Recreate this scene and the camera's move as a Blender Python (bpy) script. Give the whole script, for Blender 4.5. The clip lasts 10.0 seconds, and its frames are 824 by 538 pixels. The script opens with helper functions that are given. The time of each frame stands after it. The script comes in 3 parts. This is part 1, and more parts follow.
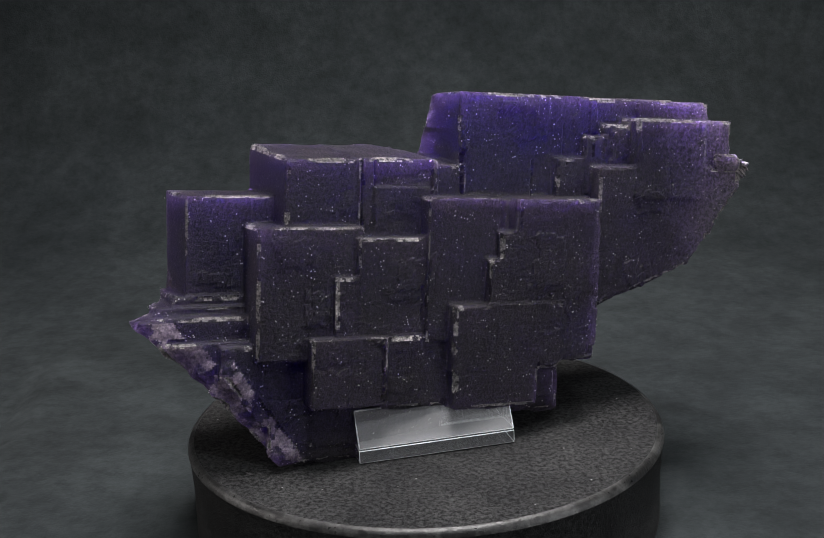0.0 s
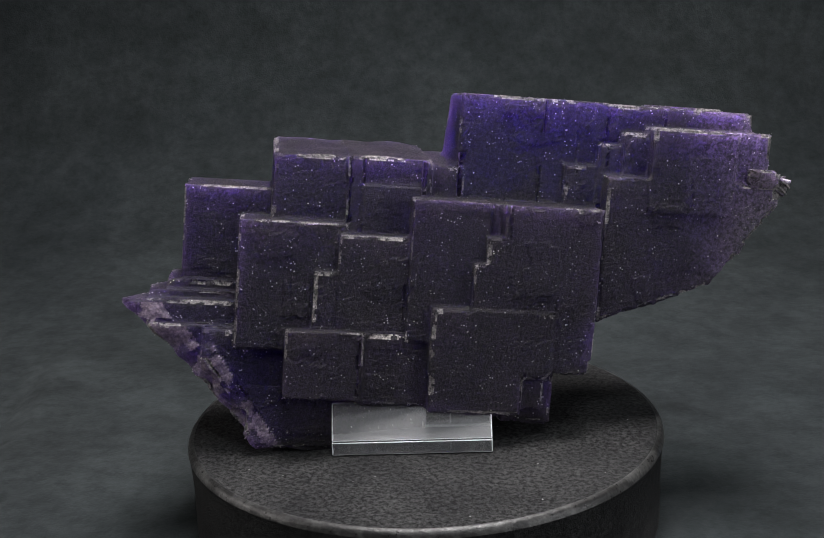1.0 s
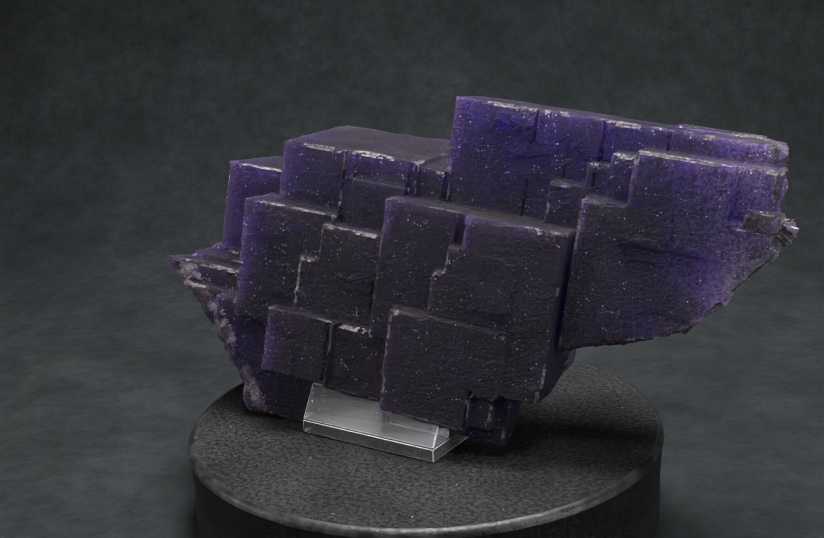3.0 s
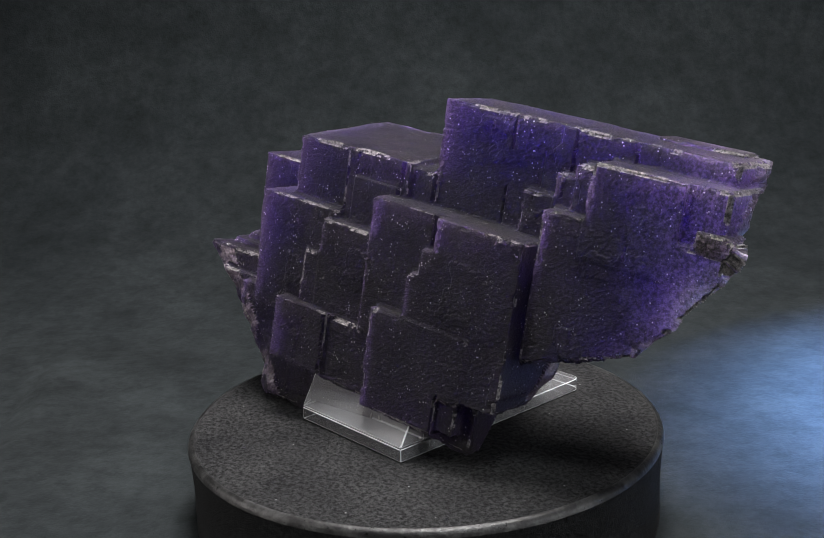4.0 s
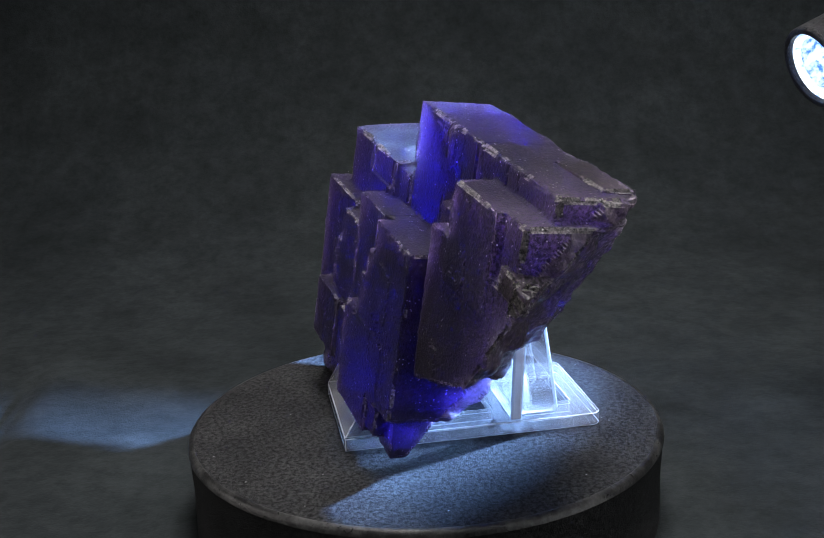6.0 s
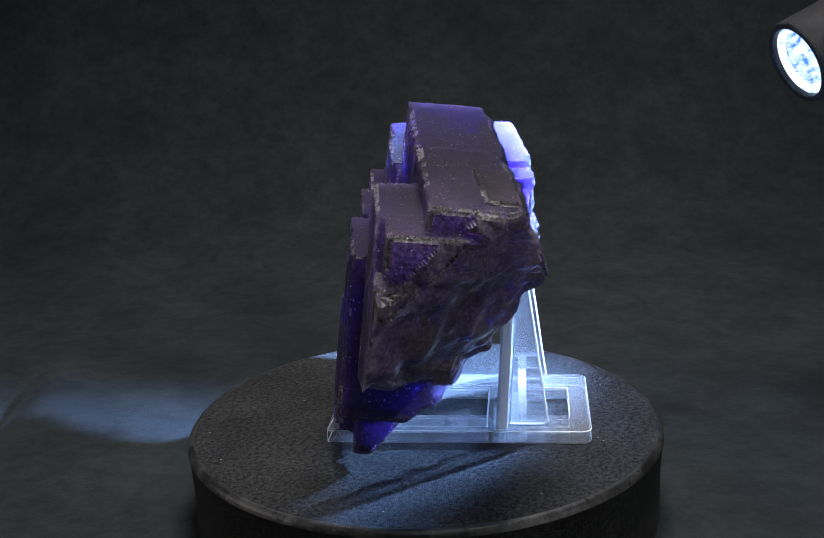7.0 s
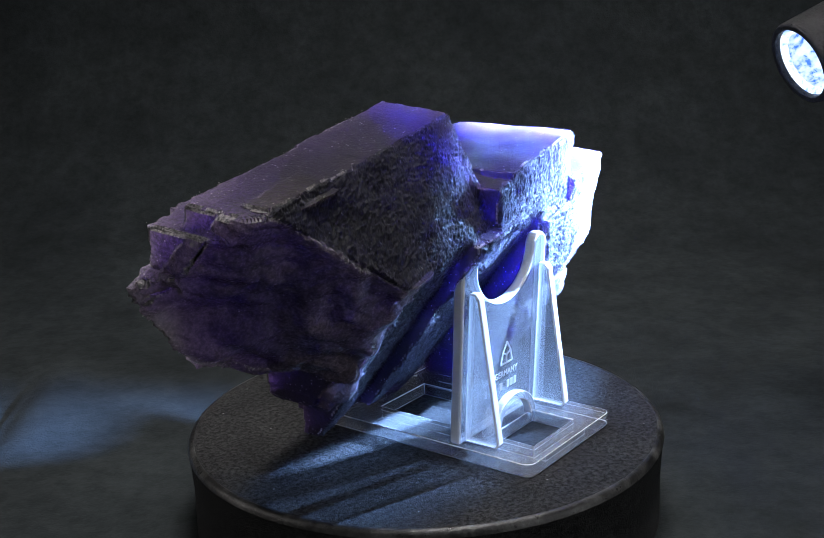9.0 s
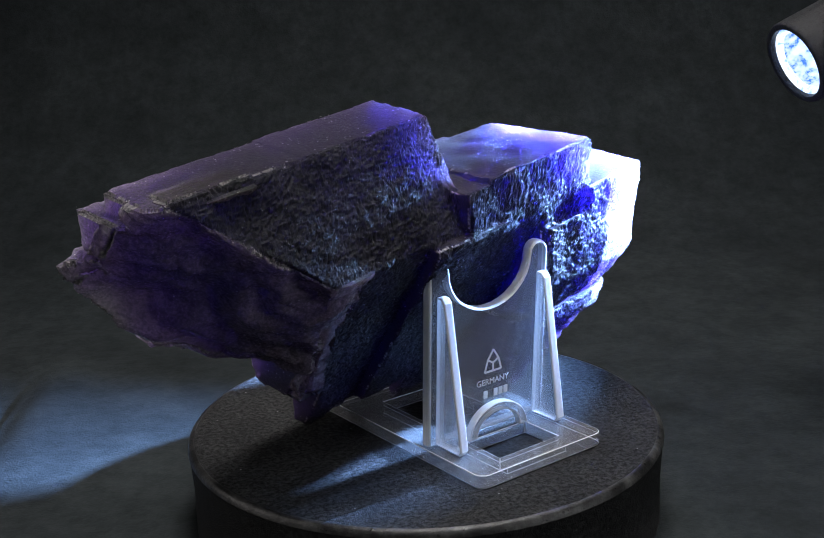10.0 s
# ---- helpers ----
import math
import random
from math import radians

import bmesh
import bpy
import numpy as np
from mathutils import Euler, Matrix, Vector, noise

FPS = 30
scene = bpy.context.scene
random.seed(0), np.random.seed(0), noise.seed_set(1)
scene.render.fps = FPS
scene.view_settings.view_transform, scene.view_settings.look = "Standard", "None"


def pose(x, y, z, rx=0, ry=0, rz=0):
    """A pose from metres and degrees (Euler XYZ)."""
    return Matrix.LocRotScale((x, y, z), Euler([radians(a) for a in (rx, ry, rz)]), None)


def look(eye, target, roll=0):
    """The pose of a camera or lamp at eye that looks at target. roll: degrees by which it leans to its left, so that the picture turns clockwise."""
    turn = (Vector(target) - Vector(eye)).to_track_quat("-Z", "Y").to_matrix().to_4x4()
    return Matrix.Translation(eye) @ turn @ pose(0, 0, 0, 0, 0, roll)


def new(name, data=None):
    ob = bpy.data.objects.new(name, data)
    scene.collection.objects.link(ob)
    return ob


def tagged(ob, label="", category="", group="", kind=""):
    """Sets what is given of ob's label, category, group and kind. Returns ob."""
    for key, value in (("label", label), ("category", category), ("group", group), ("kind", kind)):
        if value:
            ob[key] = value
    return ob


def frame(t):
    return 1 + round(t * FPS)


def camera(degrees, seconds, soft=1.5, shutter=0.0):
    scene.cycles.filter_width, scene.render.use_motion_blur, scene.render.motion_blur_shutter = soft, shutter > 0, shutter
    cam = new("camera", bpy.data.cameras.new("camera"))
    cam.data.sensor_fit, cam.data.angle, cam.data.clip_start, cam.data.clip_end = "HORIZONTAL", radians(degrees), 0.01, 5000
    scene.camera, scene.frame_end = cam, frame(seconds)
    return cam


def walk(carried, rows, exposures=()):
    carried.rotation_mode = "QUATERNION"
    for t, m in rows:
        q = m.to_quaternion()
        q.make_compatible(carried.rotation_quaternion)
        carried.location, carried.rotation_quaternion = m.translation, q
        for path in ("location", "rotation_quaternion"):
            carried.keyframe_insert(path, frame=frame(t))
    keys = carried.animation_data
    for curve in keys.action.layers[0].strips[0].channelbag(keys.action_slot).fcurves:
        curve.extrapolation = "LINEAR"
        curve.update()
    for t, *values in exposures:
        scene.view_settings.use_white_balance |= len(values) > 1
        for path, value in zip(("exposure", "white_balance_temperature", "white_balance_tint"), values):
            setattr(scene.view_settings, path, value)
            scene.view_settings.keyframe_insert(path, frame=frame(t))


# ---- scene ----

MM = 0.001

# ---------------------------------------------------------------- camera
EYE = Vector((0.0, -0.2766, 0.1174))
AHEAD = Vector((-0.006503, 0.962985, -0.269477))
RIGHT = Vector((0.999323, -0.003501, -0.036626))
cam = camera(39.42, 10.0, soft=0.75)
ABOVE = RIGHT.cross(AHEAD).normalized()
CAM_POSE = Matrix((RIGHT, ABOVE, -AHEAD)).transposed().to_4x4()
CAM_POSE.translation = EYE
walk(cam, [(0.0, CAM_POSE), (10.0, CAM_POSE)], exposures=[(0.0, 0.0), (3.6, 0.0), (4.5, -0.15), (5.2, -0.35), (6.8, -0.85), (10.0, -0.95)])

# ---------------------------------------------------------------- light
world = bpy.data.worlds.new("studio_dark")
scene.world = world
world.use_nodes = True
world.node_tree.nodes["Background"].inputs[0].default_value = (0.75, 0.85, 1.0, 1)
world.node_tree.nodes["Background"].inputs[1].default_value = 0.004


def softbox(name, eye, target, width, height, watts, colour, spread):
    lamp = bpy.data.lights.new(name, "AREA")
    lamp.shape, lamp.size, lamp.size_y, lamp.energy, lamp.color = "RECTANGLE", width, height, watts, colour
    lamp.spread = radians(spread)
    ob = new(name, lamp)
    ob.matrix_world = look(eye, target)
    return ob


softbox("overhead_softbox", (0.05, 0.05, 0.60), (0.02, 0.05, 0.0), 0.30, 0.20, 1.75, (1.0, 0.97, 0.97), 85)
softbox("front_lamp", (0.06, -0.34, 0.56), (0.0, 0.02, 0.0), 0.16, 0.10, 0.46, (0.93, 0.97, 1.0), 120)
softbox("right_lamp", (0.60, -0.38, 0.20), (0.0, 0.0, 0.04), 0.20, 0.22, 0.60, (0.95, 0.96, 1.0), 120)
softbox("left_lamp", (-0.50, -0.06, 0.20), (0.0, 0.0, 0.05), 0.14, 0.22, 0.36, (1.0, 0.94, 0.92), 120)

# ---------------------------------------------------------------- materials


def material(name, colour, rough=0.5, metal=0.0):
    m = bpy.data.materials.new(name)
    m.use_nodes = True
    s = m.node_tree.nodes["Principled BSDF"]
    s.inputs["Base Color"].default_value = (*colour, 1)
    s.inputs["Roughness"].default_value = rough
    s.inputs["Metallic"].default_value = metal
    return m, m.node_tree, s


def node(tree, kind, **values):
    n = tree.nodes.new(kind)
    for key, value in values.items():
        n.inputs[key].default_value = value
    return n


def coords(tree, stretch=(1, 1, 1)):
    tc = tree.nodes.new("ShaderNodeTexCoord")
    mp = tree.nodes.new("ShaderNodeMapping")
    mp.inputs["Scale"].default_value = stretch
    tree.links.new(tc.outputs["Object"], mp.inputs["Vector"])
    return mp.outputs["Vector"]


def grain(tree, vec, scale, detail=4.0, rough=0.6):
    n = node(tree, "ShaderNodeTexNoise", Scale=scale, Detail=detail, Roughness=rough)
    tree.links.new(vec, n.inputs["Vector"])
    return n.outputs["Fac"]


def ramp(tree, fac, stops):
    r = tree.nodes.new("ShaderNodeValToRGB")
    while len(r.color_ramp.elements) < len(stops):
        r.color_ramp.elements.new(0.5)
    for e, (p, c) in zip(r.color_ramp.elements, stops):
        e.position, e.color = p, (*c, 1) if len(c) == 3 else c
    tree.links.new(fac, r.inputs["Fac"])
    return r.outputs["Color"]


def blend(tree, fac, a, b, mode="MIX"):
    m = tree.nodes.new("ShaderNodeMix")
    m.data_type, m.blend_type = "RGBA", mode
    for sock, v in ((m.inputs[0], fac), (m.inputs[6], a), (m.inputs[7], b)):
        if isinstance(v, (int, float)):
            sock.default_value = v
        elif isinstance(v, tuple):
            sock.default_value = (*v, 1)
        else:
            tree.links.new(v, sock)
    return m.outputs[2]


def relief(tree, shader, heights):
    last = None
    for fac, distance, strength in heights:
        b = node(tree, "ShaderNodeBump", Strength=strength, Distance=distance)
        tree.links.new(fac, b.inputs["Height"])
        if last is not None:
            tree.links.new(last, b.inputs["Normal"])
        last = b.outputs["Normal"]
    tree.links.new(last, shader.inputs["Normal"])


def make_fluorite(name, base, deep, fleck, pit, scatter, rough, speckle=0.52, mottle=1.0, pale=None):
    """Dark purple fluorite: light scatters through it, its faces are frosted, pitted, dusty and flecked with painted
    sparkle.
    """
    m, t, s = material(name, base, rough)
    v = coords(t)
    fine, mid, wide = grain(t, v, 4200, 3), grain(t, v, 1300, 5, 0.75), grain(t, v, 70, 4)
    zone = ramp(t, wide, [(0.46, base), (0.68, deep)])
    if pale:
        # the colour pales towards the broken end
        along = t.nodes.new("ShaderNodeVectorMath")
        along.operation = "DOT_PRODUCT"
        along.inputs[1].default_value = (0.9195 / 0.03, 0.3742 / 0.03, -0.1201 / 0.03)
        t.links.new(v, along.inputs[0])
        drift = node(t, "ShaderNodeMath")
        t.links.new(along.outputs["Value"], drift.inputs[0])
        t.links.new(grain(t, v, 90, 4, 0.6), drift.inputs[1])
        fade = node(t, "ShaderNodeMapRange", **{"From Min": 2.35, "From Max": 3.2})
        t.links.new(drift.outputs[0], fade.inputs[0])
        zone = blend(t, fade.outputs[0], zone, pale)
    zone = blend(t, 1.0, zone, ramp(t, mid, [(0.42, (1 - 0.7 * mottle,) * 3), (0.62, (1 + mottle, 1 + 0.9 * mottle, 1 + 0.8 * mottle))]), "MULTIPLY")
    # pale flecks: dust, and the sparkle of small faces put into the colour
    cells = node(t, "ShaderNodeTexVoronoi", Scale=1150.0, Randomness=1.0)
    t.links.new(v, cells.inputs["Vector"])
    speck = ramp(t, cells.outputs["Distance"], [(0.12, (1, 1, 1)), (0.25, (0, 0, 0))])
    gate = ramp(t, grain(t, v, 300, 4, 0.75), [(speckle, (0, 0, 0)), (speckle + 0.08, (1, 1, 1))])
    speck = blend(t, 1.0, speck, gate, "MULTIPLY")
    t.links.new(blend(t, speck, zone, fleck), s.inputs["Base Color"])
    t.links.new(ramp(t, mid, [(0.3, (rough - 0.16,) * 3), (0.75, (rough + 0.16,) * 3)]), s.inputs["Roughness"])
    s.inputs["IOR"].default_value = 1.43
    s.inputs["Subsurface Weight"].default_value = scatter
    s.inputs["Subsurface Radius"].default_value = (0.36, 0.27, 1.0)
    s.inputs["Subsurface Scale"].default_value = 0.16
    relief(t, s, [(mid, 0.0006, pit), (fine, 0.0002, pit), (speck, 0.0003, 0.5)])
    return m


FLUORITE = make_fluorite("purple_fluorite", (0.0125, 0.0095, 0.0200), (0.0185, 0.0130, 0.032), (0.55, 0.53, 0.55), 0.9, 0.74, 0.46, 0.525, pale=(0.078, 0.058, 0.125))
FLUORITE.node_tree.nodes["Principled BSDF"].inputs["Specular IOR Level"].default_value = 0.45
DRUSE = make_fluorite("druzy_fluorite", (0.010, 0.010, 0.017), (0.020, 0.020, 0.033), (0.15, 0.15, 0.19), 1.0, 0.4, 0.5, 0.50)
DRUSE.node_tree.nodes["Principled BSDF"].inputs["Specular IOR Level"].default_value = 0.3
MILKY = make_fluorite("milky_druse", (0.09, 0.09, 0.14), (0.24, 0.24, 0.31), (0.8, 0.8, 0.84), 1.0, 0.5, 0.42, 0.48)
FROST = make_fluorite("frosted_crystal_edge", (0.15, 0.145, 0.155), (0.34, 0.33, 0.34), (0.75, 0.74, 0.75), 1.0, 0.0, 0.38)
PALE = make_fluorite("pale_cleaved_fluorite", (0.10, 0.080, 0.115), (0.19, 0.155, 0.21), (0.5, 0.46, 0.50), 0.3, 0.2, 0.20, 0.60, 0.5)


def make_acrylic(name, clear, low, high, passing):
    """Moulded acrylic: part of the light passes straight, the rest is bent, mirrored or scattered by scratches; its
    white share stands in for caught light.
    """
    m, t, s = material(name, (0.97, 0.98, 1.0), 0.06)
    v = coords(t)
    s.inputs["IOR"].default_value = 1.49
    s.inputs["Transmission Weight"].default_value = clear
    scratch = ramp(t, grain(t, coords(t, (1, 1, 0.15)), 900, 5, 0.75), [(0.55, (low,) * 3), (0.8, (high,) * 3)])
    t.links.new(scratch, s.inputs["Roughness"])
    relief(t, s, [(grain(t, v, 500, 3), 0.0002, 0.10)])
    straight = t.nodes.new("ShaderNodeBsdfTransparent")
    mix = node(t, "ShaderNodeMixShader", Fac=passing)
    t.links.new(s.outputs[0], mix.inputs[1])
    t.links.new(straight.outputs[0], mix.inputs[2])
    t.links.new(mix.outputs[0], t.nodes["Material Output"].inputs["Surface"])
    return m


ACRYLIC = make_acrylic("clear_acrylic", 0.84, 0.03, 0.3, 0.45)
# same acrylic made whiter, so the lip's reflected light sits in its colour
LIT_LIP = make_acrylic("lit_lip_acrylic", 0.68, 0.06, 0.4, 0.35)
# near-opaque white: the highlight that clear edges catch, painted on bevels and rims
EDGE_SHINE = make_acrylic("acrylic_edge_shine", 0.05, 0.2, 0.45, 0.03)


def make_cloth():
    m, t, s = material("black_cloth", (0.03, 0.033, 0.034), 0.92)
    v = coords(t)
    wide, patch, mid, fine = grain(t, v, 6, 4, 0.6), grain(t, v, 32, 4, 0.6), grain(t, v, 150, 5, 0.8), grain(t, v, 1500, 2)
    a = ramp(t, wide, [(0.3, (0.016, 0.0195, 0.021)), (0.7, (0.030, 0.035, 0.0365))])
    b = ramp(t, mid, [(0.35, (0.68,) * 3), (0.65, (1.2,) * 3)])
    c = ramp(t, patch, [(0.34, (0.78,) * 3), (0.66, (1.2,) * 3)])
    t.links.new(blend(t, 1.0, blend(t, 1.0, a, b, "MULTIPLY"), c, "MULTIPLY"), s.inputs["Base Color"])
    s.inputs["Specular IOR Level"].default_value = 0.15
    relief(t, s, [(mid, 0.001, 0.4), (fine, 0.0003, 0.6)])
    return m


CLOTH = make_cloth()


def make_felt(name, low, high, rough, fleck, sheen=0.5):
    m, t, s = material(name, low, rough)
    v = coords(t)
    wide, mid, fine = grain(t, v, 40, 5, 0.65), grain(t, v, 850, 6, 0.85), grain(t, v, 2600, 2)
    a = ramp(t, wide, [(0.3, low), (0.72, high)])
    b = ramp(t, mid, [(0.42, (0.22,) * 3), (0.59, (1.9,) * 3)])
    c = blend(t, 1.0, a, b, "MULTIPLY")
    cells = node(t, "ShaderNodeTexVoronoi", Scale=330.0, Randomness=1.0)
    t.links.new(v, cells.inputs["Vector"])
    speck = ramp(t, cells.outputs["Distance"], [(0.05, (1, 1, 1)), (0.09, (0, 0, 0))])
    gate = ramp(t, grain(t, v, 170, 3), [(0.58, (0, 0, 0)), (0.64, (1, 1, 1))])
    t.links.new(blend(t, blend(t, 1.0, speck, gate, "MULTIPLY"), c, (fleck,) * 3), s.inputs["Base Color"])
    t.links.new(ramp(t, mid, [(0.3, (rough - 0.12,) * 3), (0.7, (min(1.0, rough + 0.12),) * 3)]), s.inputs["Roughness"])
    s.inputs["Specular IOR Level"].default_value = sheen
    relief(t, s, [(mid, 0.0005, 1.0), (fine, 0.0003, 1.0)])
    return m


def make_rim():
    m, t, s = material("worn_turntable_rim", (0.06, 0.06, 0.06), 0.3)
    v = coords(t)
    t.links.new(ramp(t, grain(t, v, 160, 5, 0.7), [(0.45, (0.010, 0.010, 0.010)), (0.72, (0.075, 0.075, 0.073))]), s.inputs["Base Color"])
    t.links.new(ramp(t, grain(t, v, 600, 4), [(0.3, (0.24,) * 3), (0.7, (0.5,) * 3)]), s.inputs["Roughness"])
    relief(t, s, [(grain(t, v, 900, 4, 0.7), 0.0004, 0.5)])
    return m


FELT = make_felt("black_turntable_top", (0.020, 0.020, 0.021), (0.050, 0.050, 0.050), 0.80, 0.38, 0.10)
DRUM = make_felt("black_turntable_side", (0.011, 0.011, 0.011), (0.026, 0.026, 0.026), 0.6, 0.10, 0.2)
RIM = make_rim()
WALL = material("dark_studio_wall", (0.035, 0.036, 0.038), 0.9)[0]
TORCH_BODY = make_felt("black_anodised_metal", (0.016, 0.016, 0.018), (0.024, 0.024, 0.026), 0.34, 0.05)
TORCH_MARK = material("light_grey_print", (0.45, 0.45, 0.47), 0.5)[0]
PRINT = material("frosted_moulded_mark", (0.85, 0.87, 0.9), 0.6)[0]


def make_glow(name, strength, colours, scale):
    m, t, s = material(name, (0.8, 0.9, 1.0), 0.2)
    col = ramp(t, grain(t, coords(t), scale, 3, 0.7), [(0.36, colours[0]), (0.50, colours[1]), (0.66, colours[2])])
    t.links.new(col, s.inputs["Emission Color"])
    s.inputs["Emission Strength"].default_value = strength
    return m


# ring and cup emit a painted stand-in for the chip's mirrored light
GLOW = make_glow("torch_reflector_glow", 4.0, ((0.10, 0.22, 0.75), (0.62, 0.80, 1.0), (0.85, 0.95, 1.0)), 520)
CHIP = make_glow("torch_chip_glow", 58000.0, ((0.25, 0.47, 1.0), (0.27, 0.49, 1.0), (0.30, 0.51, 1.0)), 300)
CUP = make_glow("reflector_cup_glow", 2.2, ((0.06, 0.16, 0.70), (0.62, 0.80, 1.0), (0.95, 1.0, 1.0)), 420)
CUP.node_tree.nodes["Principled BSDF"].inputs["Base Color"].default_value = (0.0003, 0.0006, 0.002, 1)
CUP.node_tree.nodes["Principled BSDF"].inputs["Specular IOR Level"].default_value = 0.0

# ---------------------------------------------------------------- mesh helpers


def part(name, bm, mat, parent=None, label="", smooth=False):
    """Links a bmesh as one mesh object, under a thing or a part."""
    me = bpy.data.meshes.new(name)
    bmesh.ops.recalc_face_normals(bm, faces=bm.faces)
    bm.to_mesh(me)
    bm.free()
    me.materials.append(mat)
    if mat in (ACRYLIC, LIT_LIP):
        me.materials.append(EDGE_SHINE)
    for p in me.polygons:
        p.use_smooth = smooth
    ob = new(name, me)
    if parent is not None:
        ob.parent = parent
    if label:
        tagged(ob, label)
    return ob


def empty(name, **tags):
    ob = new(name)
    ob.empty_display_size = 0.02
    return tagged(ob, **tags)


def lathe(profile, steps=96):
    """A turned body from (radius, height) pairs, in metres."""
    bm = bmesh.new()
    rings = []
    for r, z in profile:
        if r < 1e-6:
            rings.append([bm.verts.new((0, 0, z))])
        else:
            rings.append([bm.verts.new((r * math.cos(2 * math.pi * i / steps), r * math.sin(2 * math.pi * i / steps), z)) for i in range(steps)])
    for a, b in zip(rings, rings[1:]):
        for i in range(steps):
            j = (i + 1) % steps
            if len(a) == 1 and len(b) == 1:
                continue
            if len(a) == 1:
                bm.faces.new((a[0], b[i], b[j]))
            elif len(b) == 1:
                bm.faces.new((a[i], b[0], a[j]))
            else:
                bm.faces.new((a[i], b[i], b[j], a[j]))
    return bm


def prism(points, m, depth, bevel=0.0, holes=(), rim=False):
    """An extruded outline: points in the xy plane of the pose m, depth along its z."""
    bm = bmesh.new()
    loops = []
    for outline in (points, *holes):
        vs = [bm.verts.new((x, y, 0)) for x, y in outline]
        loops.append([bm.edges.new((vs[i], vs[(i + 1) % len(vs)])) for i in range(len(vs))])
    if holes:
        bmesh.ops.triangle_fill(bm, use_beauty=True, use_dissolve=False, edges=[e for l in loops for e in l])
    else:
        bm.faces.new([e.verts[0] for e in loops[0]])
    bmesh.ops.recalc_face_normals(bm, faces=bm.faces)
    out = bmesh.ops.extrude_face_region(bm, geom=bm.faces[:])
    bmesh.ops.translate(bm, vec=(0, 0, depth), verts=[v for v in out["geom"] if isinstance(v, bmesh.types.BMVert)])
    bmesh.ops.recalc_face_normals(bm, faces=bm.faces)
    if rim:
        for f in bm.faces:
            if abs(f.normal.z) < 0.3:
                f.material_index = 1
    if bevel:
        sharp = [e for e in bm.edges if len(e.link_faces) == 2 and e.calc_face_angle() > 0.9]
        made = bmesh.ops.bevel(bm, geom=sharp, offset=bevel, segments=2, affect="EDGES", profile=0.5, clamp_overlap=True)
        for f in made["faces"]:
            f.material_index = 1
    bmesh.ops.transform(bm, matrix=m, verts=bm.verts)
    return bm


# ---------------------------------------------------------------- setting
FLOOR_Z = -0.024


def build_setting():
    # one sheet of black cloth: flat on the table, then swept up behind
    bm = bmesh.new()
    rows = []
    profile = [(-1.2, 0.0), (-0.6, 0.0), (-0.3, 0.0), (-0.1, 0.0), (0.0, 0.0), (0.07, 0.0), (0.12, 0.0005), (0.165, 0.003), (0.21, 0.011), (0.25, 0.027), (0.285, 0.056), (0.31, 0.10), (0.325, 0.17), (0.335, 0.26), (0.34, 0.40), (0.345, 0.60), (0.35, 1.1)]
    xs = [-1.3 + 0.1 * i for i in range(10)] + [-0.30 + 0.006 * i for i in range(101)] + [0.4 + 0.1 * i for i in range(10)]
    fine = [i / 4 for i in range(4 * (len(profile) - 1) + 1)]
    steps = [i for i in range(len(profile))]
    for k in fine:
        y, z = float(np.interp(k, steps, [q[0] for q in profile])), float(np.interp(k, steps, [q[1] for q in profile]))
        row = []
        for x in xs:
            w = 0.004 * noise.noise((x * 6, y * 5 + z * 5, 3.1)) if y > 0.12 else 0.0008 * noise.noise((x * 9, y * 9, 1.7))
            w += 0.0011 * noise.noise((x * 24, y * 24 + z * 12, 8.3))
            # a crease in the cloth beside the turntable
            run = math.exp(-((y - 0.075) / 0.045) ** 4) if z < 0.05 else 0.0
            w += run * (0.0016 * math.exp(-((x + 0.123 + 0.10 * (y - 0.06)) / 0.010) ** 2) - 0.0042 * math.exp(-((x + 0.138 + 0.10 * (y - 0.06)) / 0.006) ** 2))
            row.append(bm.verts.new((x, y - (w if z > 0.05 else 0), FLOOR_Z + z + (w if z <= 0.05 else 0))))
        rows.append(row)
    for a, b in zip(rows, rows[1:]):
        for i in range(len(xs) - 1):
            bm.faces.new((a[i], a[i + 1], b[i + 1], b[i]))
    tagged(part("backdrop", bm, CLOTH, smooth=True), "black matt cloth swept from table up behind", "backdrop", kind="structure")
    # plain dark studio round it
    for name, size, at in (("wall_north", (4.2, 0.1, 2.6), (0, 2.0, 0.6)), ("wall_south", (4.2, 0.1, 2.6), (0, -2.0, 0.6)),
                           ("wall_east", (0.1, 3.9, 2.6), (2.05, 0, 0.6)), ("wall_west", (0.1, 3.9, 2.6), (-2.05, 0, 0.6)),
                           ("ceiling", (4.2, 4.1, 0.1), (0, 0, 1.95)), ("floor", (4.2, 4.1, 0.1), (0, 0, -0.75))):
        bm = bmesh.new()
        bmesh.ops.create_cube(bm, size=1.0, matrix=Matrix.Translation(at) @ Matrix.Diagonal((*size, 1)))
        tagged(part(name, bm, WALL), "plain dark studio " + name.split("_")[0], name.split("_")[0], kind="structure")


build_setting()


